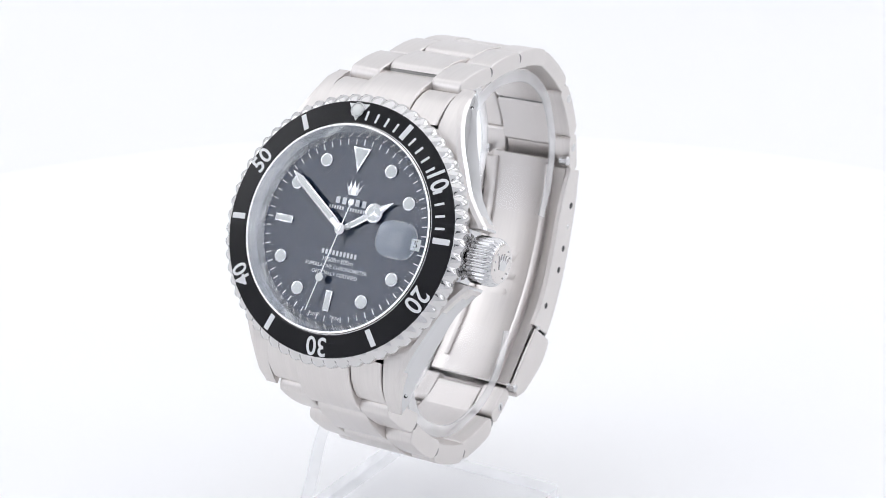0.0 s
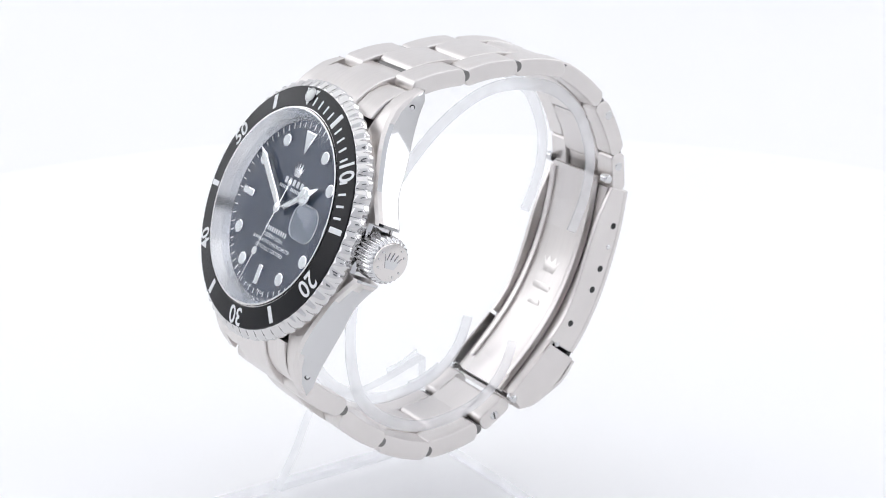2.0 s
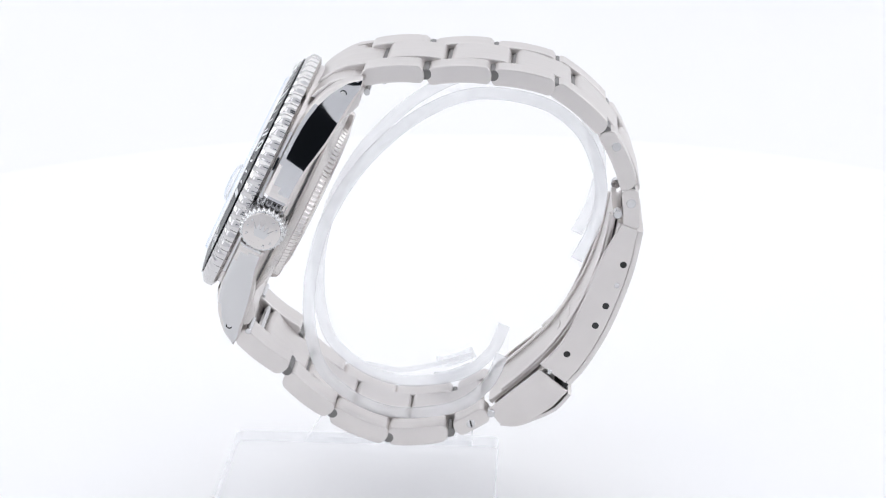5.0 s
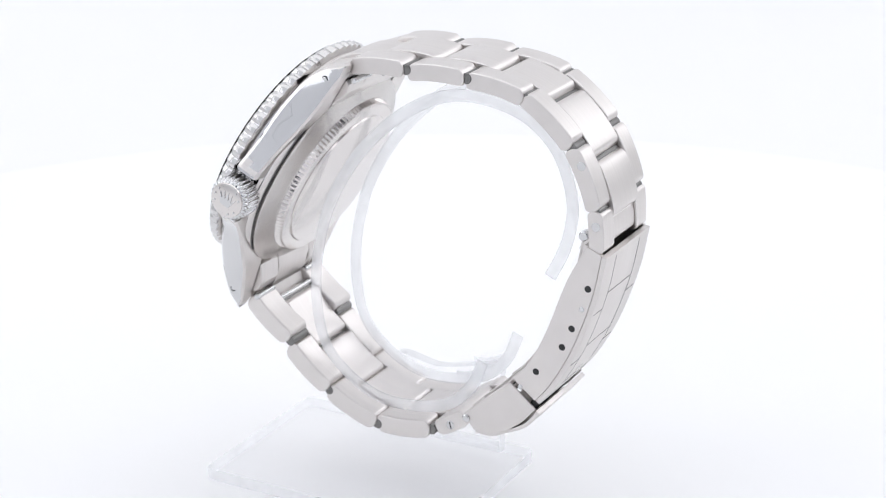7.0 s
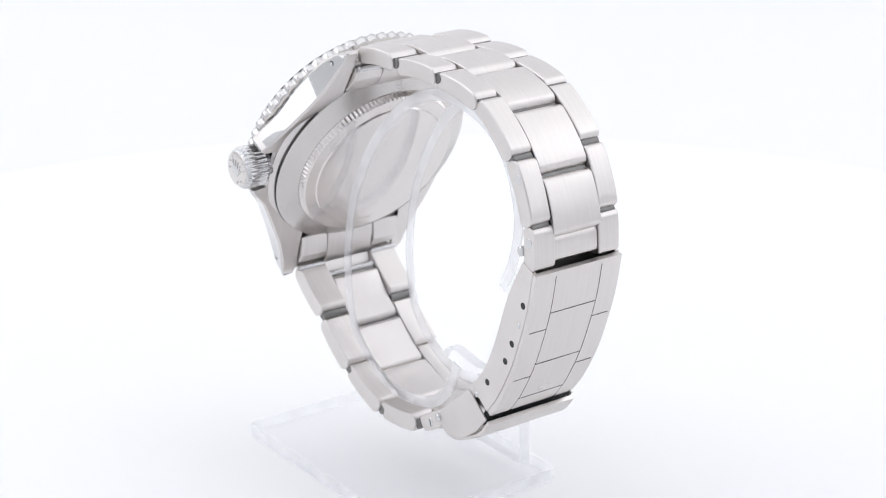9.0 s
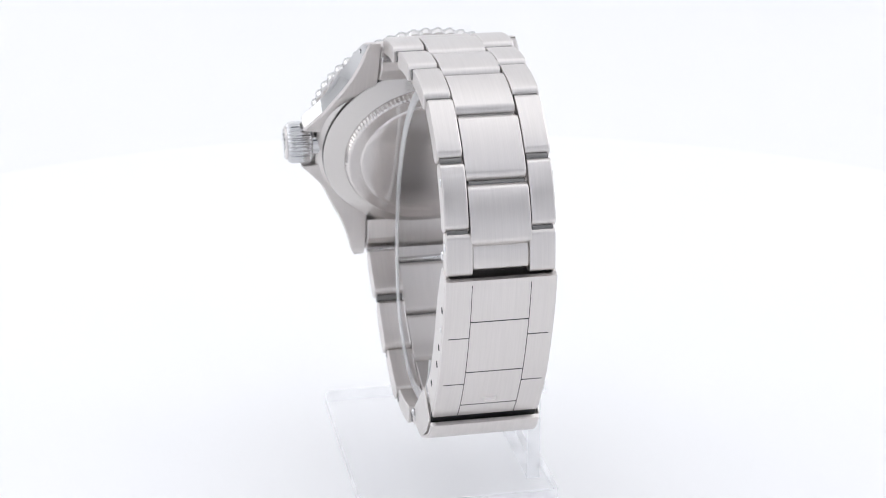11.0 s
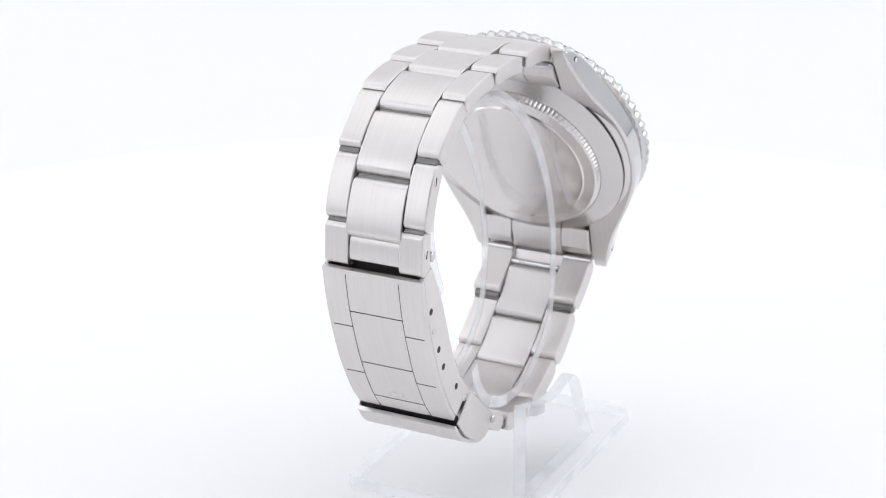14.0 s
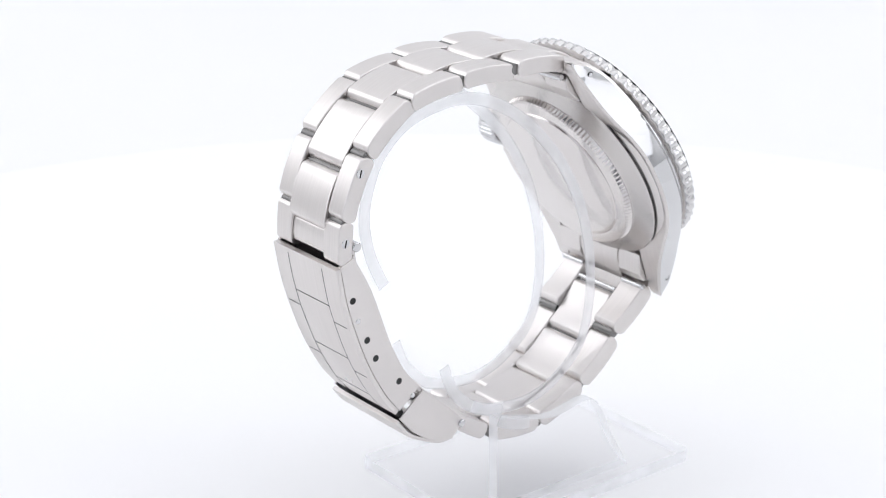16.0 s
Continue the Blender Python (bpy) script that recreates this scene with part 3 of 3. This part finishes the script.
def clasp():
    x0 = -0.42
    w = 8.3
    arc = spline([(20.6, -58.3), (14.5, -60.0), (8.1, -61.0), (2.5, -61.4), (-3.5, -61.1), (-7.5, -60.25)], 4)
    cover = part("clasp_cover", slab(strip(arc[::-1], 0.9), x0 - w, x0 + w, 0.2), SATIN, watch, "satin steel folding clasp cover with engraved lines")
    low = spline([(20.4, -55.2), (13.6, -55.0), (4.3, -56.0), (-2, -56.0), (-6.5, -54.8)], 4)
    side = [(a, b + 0.45) for a, b in arc] + low[::-1]
    for s in (1, -1):
        a, b = sorted((x0 + s * (w - 0.75), x0 + s * (w + 0.02)))
        part("clasp_side", slab(side, a, b, 0.12), SATIN, cover, sharp=20)
        for k, (y, z) in enumerate(((14.55, -58.5), (11.0, -59.2), (7.2, -59.3), (3.5, -59.4), (-2.9, -57.7), (-6.9, -56.7))):
            a = x0 + s * (w - 0.3)
            if k in (1, 5):
                part("adjustment_pin", cylinder((a, y, z), (s, 0, 0), 0.45, 0.40, 16, 0.1), POLISH, cover)
            else:
                # solid dark plug: the shade of an open hole as colour
                part("adjustment_hole", cylinder((a, y, z), (s, 0, 0), 0.55, 0.34, 18, 0.02), RECESS_SHADE, cover)
    # engraved lines: narrow dark strips that paint the shade of the grooves
    def arc_z(y):
        rise = (lerp_table(sorted(arc), y + 0.3) - lerp_table(sorted(arc), y - 0.3)) / 0.6
        return lerp_table(sorted(arc), y) - 0.45 * math.sqrt(1 + rise * rise)

    def groove(x1, x2, y1, y2):
        n = max(1, int(abs(y2 - y1) / 1.5))
        bm = bmesh.new()
        pts = [(x1 + (x2 - x1) * k / n, y1 + (y2 - y1) * k / n) for k in range(n + 1)]
        across = (0.05, 0) if abs(y2 - y1) > abs(x2 - x1) else (0, 0.08)
        rows = []
        for x, y in pts:
            z = arc_z(y)
            rows.append([bm.verts.new((x - across[0], y - across[1], z - 0.022)), bm.verts.new((x + across[0], y + across[1], z - 0.022)),
                         bm.verts.new((x + across[0], y + across[1], z + 0.1)), bm.verts.new((x - across[0], y - across[1], z + 0.1))])
        for r0, r1 in zip(rows, rows[1:]):
            for k in range(4):
                bm.faces.new((r0[k], r0[(k + 1) % 4], r1[(k + 1) % 4], r1[k]))
        bm.faces.new(rows[0])
        bm.faces.new(rows[-1])
        part("engraved_line", bm, RECESS_SHADE, cover)
    for s in (1, -1):
        groove(x0 + s * 4.4, x0 + s * 4.4, 20.0, -8.4)
        for y in (10.9, 1.3):
            groove(x0 + s * 4.4, x0 + s * 7.6, y, y)
    for y in (13.8, 3.9, -4.2):
        groove(x0 - 4.4, x0 + 4.4, y, y)
    # half link held in the mouth of the clasp
    half = link_outline((26.4, -54.8), (20.9, -58.0), 2.6, 1, 0.1)
    for a, b in ((x0 + 4.2, x0 + 8.1), (x0 - 8.1, x0 - 4.2)):
        part("outer_link", slab(half, a, b, 0.2), SATIN, watch, sharp=20)
    part("centre_link", slab(link_outline((24.6, -55.2), (21.3, -57.2), 1.6, 1, 0.3), x0 - 4.15, x0 + 4.15, 0.15), SATIN, watch, sharp=20)
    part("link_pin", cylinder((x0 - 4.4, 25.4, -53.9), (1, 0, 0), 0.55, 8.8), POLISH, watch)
    # slotted screws on one side of the last links, plain pin ends on the other
    for y, z, s in ((31.2, -48.3, -1), (23.2, -55.3, -1), (23.9, -54.9, 1), (31.0, -48.6, 1), (-21.0, -49.7, 1)):
        face = x0 + s * (8.25 if y > 30 else 8.1)
        sc = part("link_screw", cylinder((face - s * 0.4, y, z), (s, 0, 0), 0.72, 0.46, 20, 0.05), POLISH, watch)
        slot = rounded(1.25, 0.24, 0.05, 1)
        a, b = sorted((face + s * 0.02, face + s * 0.075))
        bm = slab(slot, a, b, 0.01)
        bm.transform(Matrix.Translation((0, y, z)) @ Matrix.Rotation(radians(40), 4, "X"))
        if s < 0 or y < 0:
            part("screw_slot", bm, RECESS_SHADE, sc)
        else:
            bm.free()
    fan = [(-0.9, -0.8), (0.9, -0.8), (1.4, 0.8), (0.8, 0.2), (0.6, 1.1), (0, 0.3), (-0.6, 1.1), (-0.8, 0.2), (-1.4, 0.8)]
    fm = slab(fan, -0.02, 0.06, 0.01, "z")
    fm.transform(Matrix.Translation((x0, -2.4, -61.62)) @ Matrix.Rotation(radians(4), 4, "X"))
    part("clasp_emblem", fm, SATIN_BACK, cover)
    for s in (1, -1):
        part("clasp_pin", cylinder((x0 + s * 6.6, 21.4, -53.9), (s, 0, 0), 0.75, 1.6, 20, 0.15), POLISH, watch)
        part("clasp_pin", cylinder((x0 + s * 7.6, -17.45, -51.6), (s, 0, 0), 0.65, 1.6, 20, 0.15), POLISH, watch)
    half = link_outline((-23.9, -49.2), (-19.0, -52.3), 2.8, -1, 0.1)
    for a, b in ((x0 + 4.2, x0 + 8.1), (x0 - 8.1, x0 - 4.2)):
        part("outer_link", slab(half, a, b, 0.2), SATIN, watch, sharp=20)
    part("centre_link", slab(link_outline((-25.0, -47.4), (-19.8, -51.4), 2.4, -1, 0.1), x0 - 4.1, x0 + 4.1, 0.15), SATIN, watch, sharp=20)
    # safety catch folded over the end of the cover
    catch = [(-7.1, -55.0), (-8.4, -60.7), (-12.0, -59.8), (-15.4, -58.0), (-17.5, -56.1), (-18.5, -53.6), (-17.2, -50.9), (-12, -52.9)]
    flap = part("safety_catch", slab(catch, x0 + w + 0.08, x0 + w + 0.5, 0.15), SATIN, watch, "fold-over steel safety catch", sharp=20)
    part("catch_side", slab(catch, x0 - w - 0.5, x0 - w - 0.08, 0.15), SATIN, flap, sharp=20)
    lid = spline([(-8.7, -61.2), (-12.2, -60.4), (-15.4, -58.1), (-17.5, -56.2), (-18.6, -53.8)], 4)
    part("catch_plate", slab(strip(lid[::-1], 0.7), x0 - w - 0.3, x0 + w + 0.3, 0.2), SATIN, flap)
    # added dark bar that paints the shade under the catch's lip
    part("catch_gap", slab([(-6.9, -59.4), (-7.3, -60.4), (-10.4, -60.1), (-10.2, -59.2)], x0 - w + 0.1, x0 + w - 0.1, 0.05), RECESS_SHADE, flap)
    # folded blades inside
    blade = spline([(21.2, -53.6), (14, -55.6), (6, -56.6), (-2, -56.2), (-9, -54.4), (-17.2, -51.2)], 5)
    bl = part("clasp_blade", slab(strip(blade[::-1], 0.8), x0 - 5.6, x0 + 5.6, 0.15), SATIN, watch, "satin folding blade inside the clasp")
    def relief(poly, y):
        bm = slab(poly, -0.1, 0.03, 0.05, "z")
        bm.transform(Matrix.Translation((x0, y, lerp_table(sorted(blade), y) + 0.42)))
        part("blade_emblem", bm, SATIN, bl)
    relief([(p * 1.5, q * 1.5) for p, q in fan], 4.4)
    relief(rounded(4.4, 1.2, 0.4, 3), 0.6)
    relief(rounded(3.0, 1.6, 0.7, 3), -2.4)
    for a, b in ((-5.6, -4.5), (4.5, 5.6)):
        part("blade_rail", slab(strip([(p, q + 0.55) for p, q in blade[1:-2]][::-1], 0.4), x0 + a, x0 + b, 0.12), SATIN, bl)
    inner = [(a, b - 1.1) for a, b in blade[1:]]
    part("clasp_blade", slab(strip(inner[::-1], 0.8), x0 - 7.5, x0 + 7.5, 0.15), SATIN, watch)


clasp()


def motions():
    rows = [(k * 0.5, pose(0, 0, 0, 0, 0, SPIN * k * 0.5)) for k in range(33)]
    for ob in (watch, stand, table):
        walk(ob, rows)


motions()
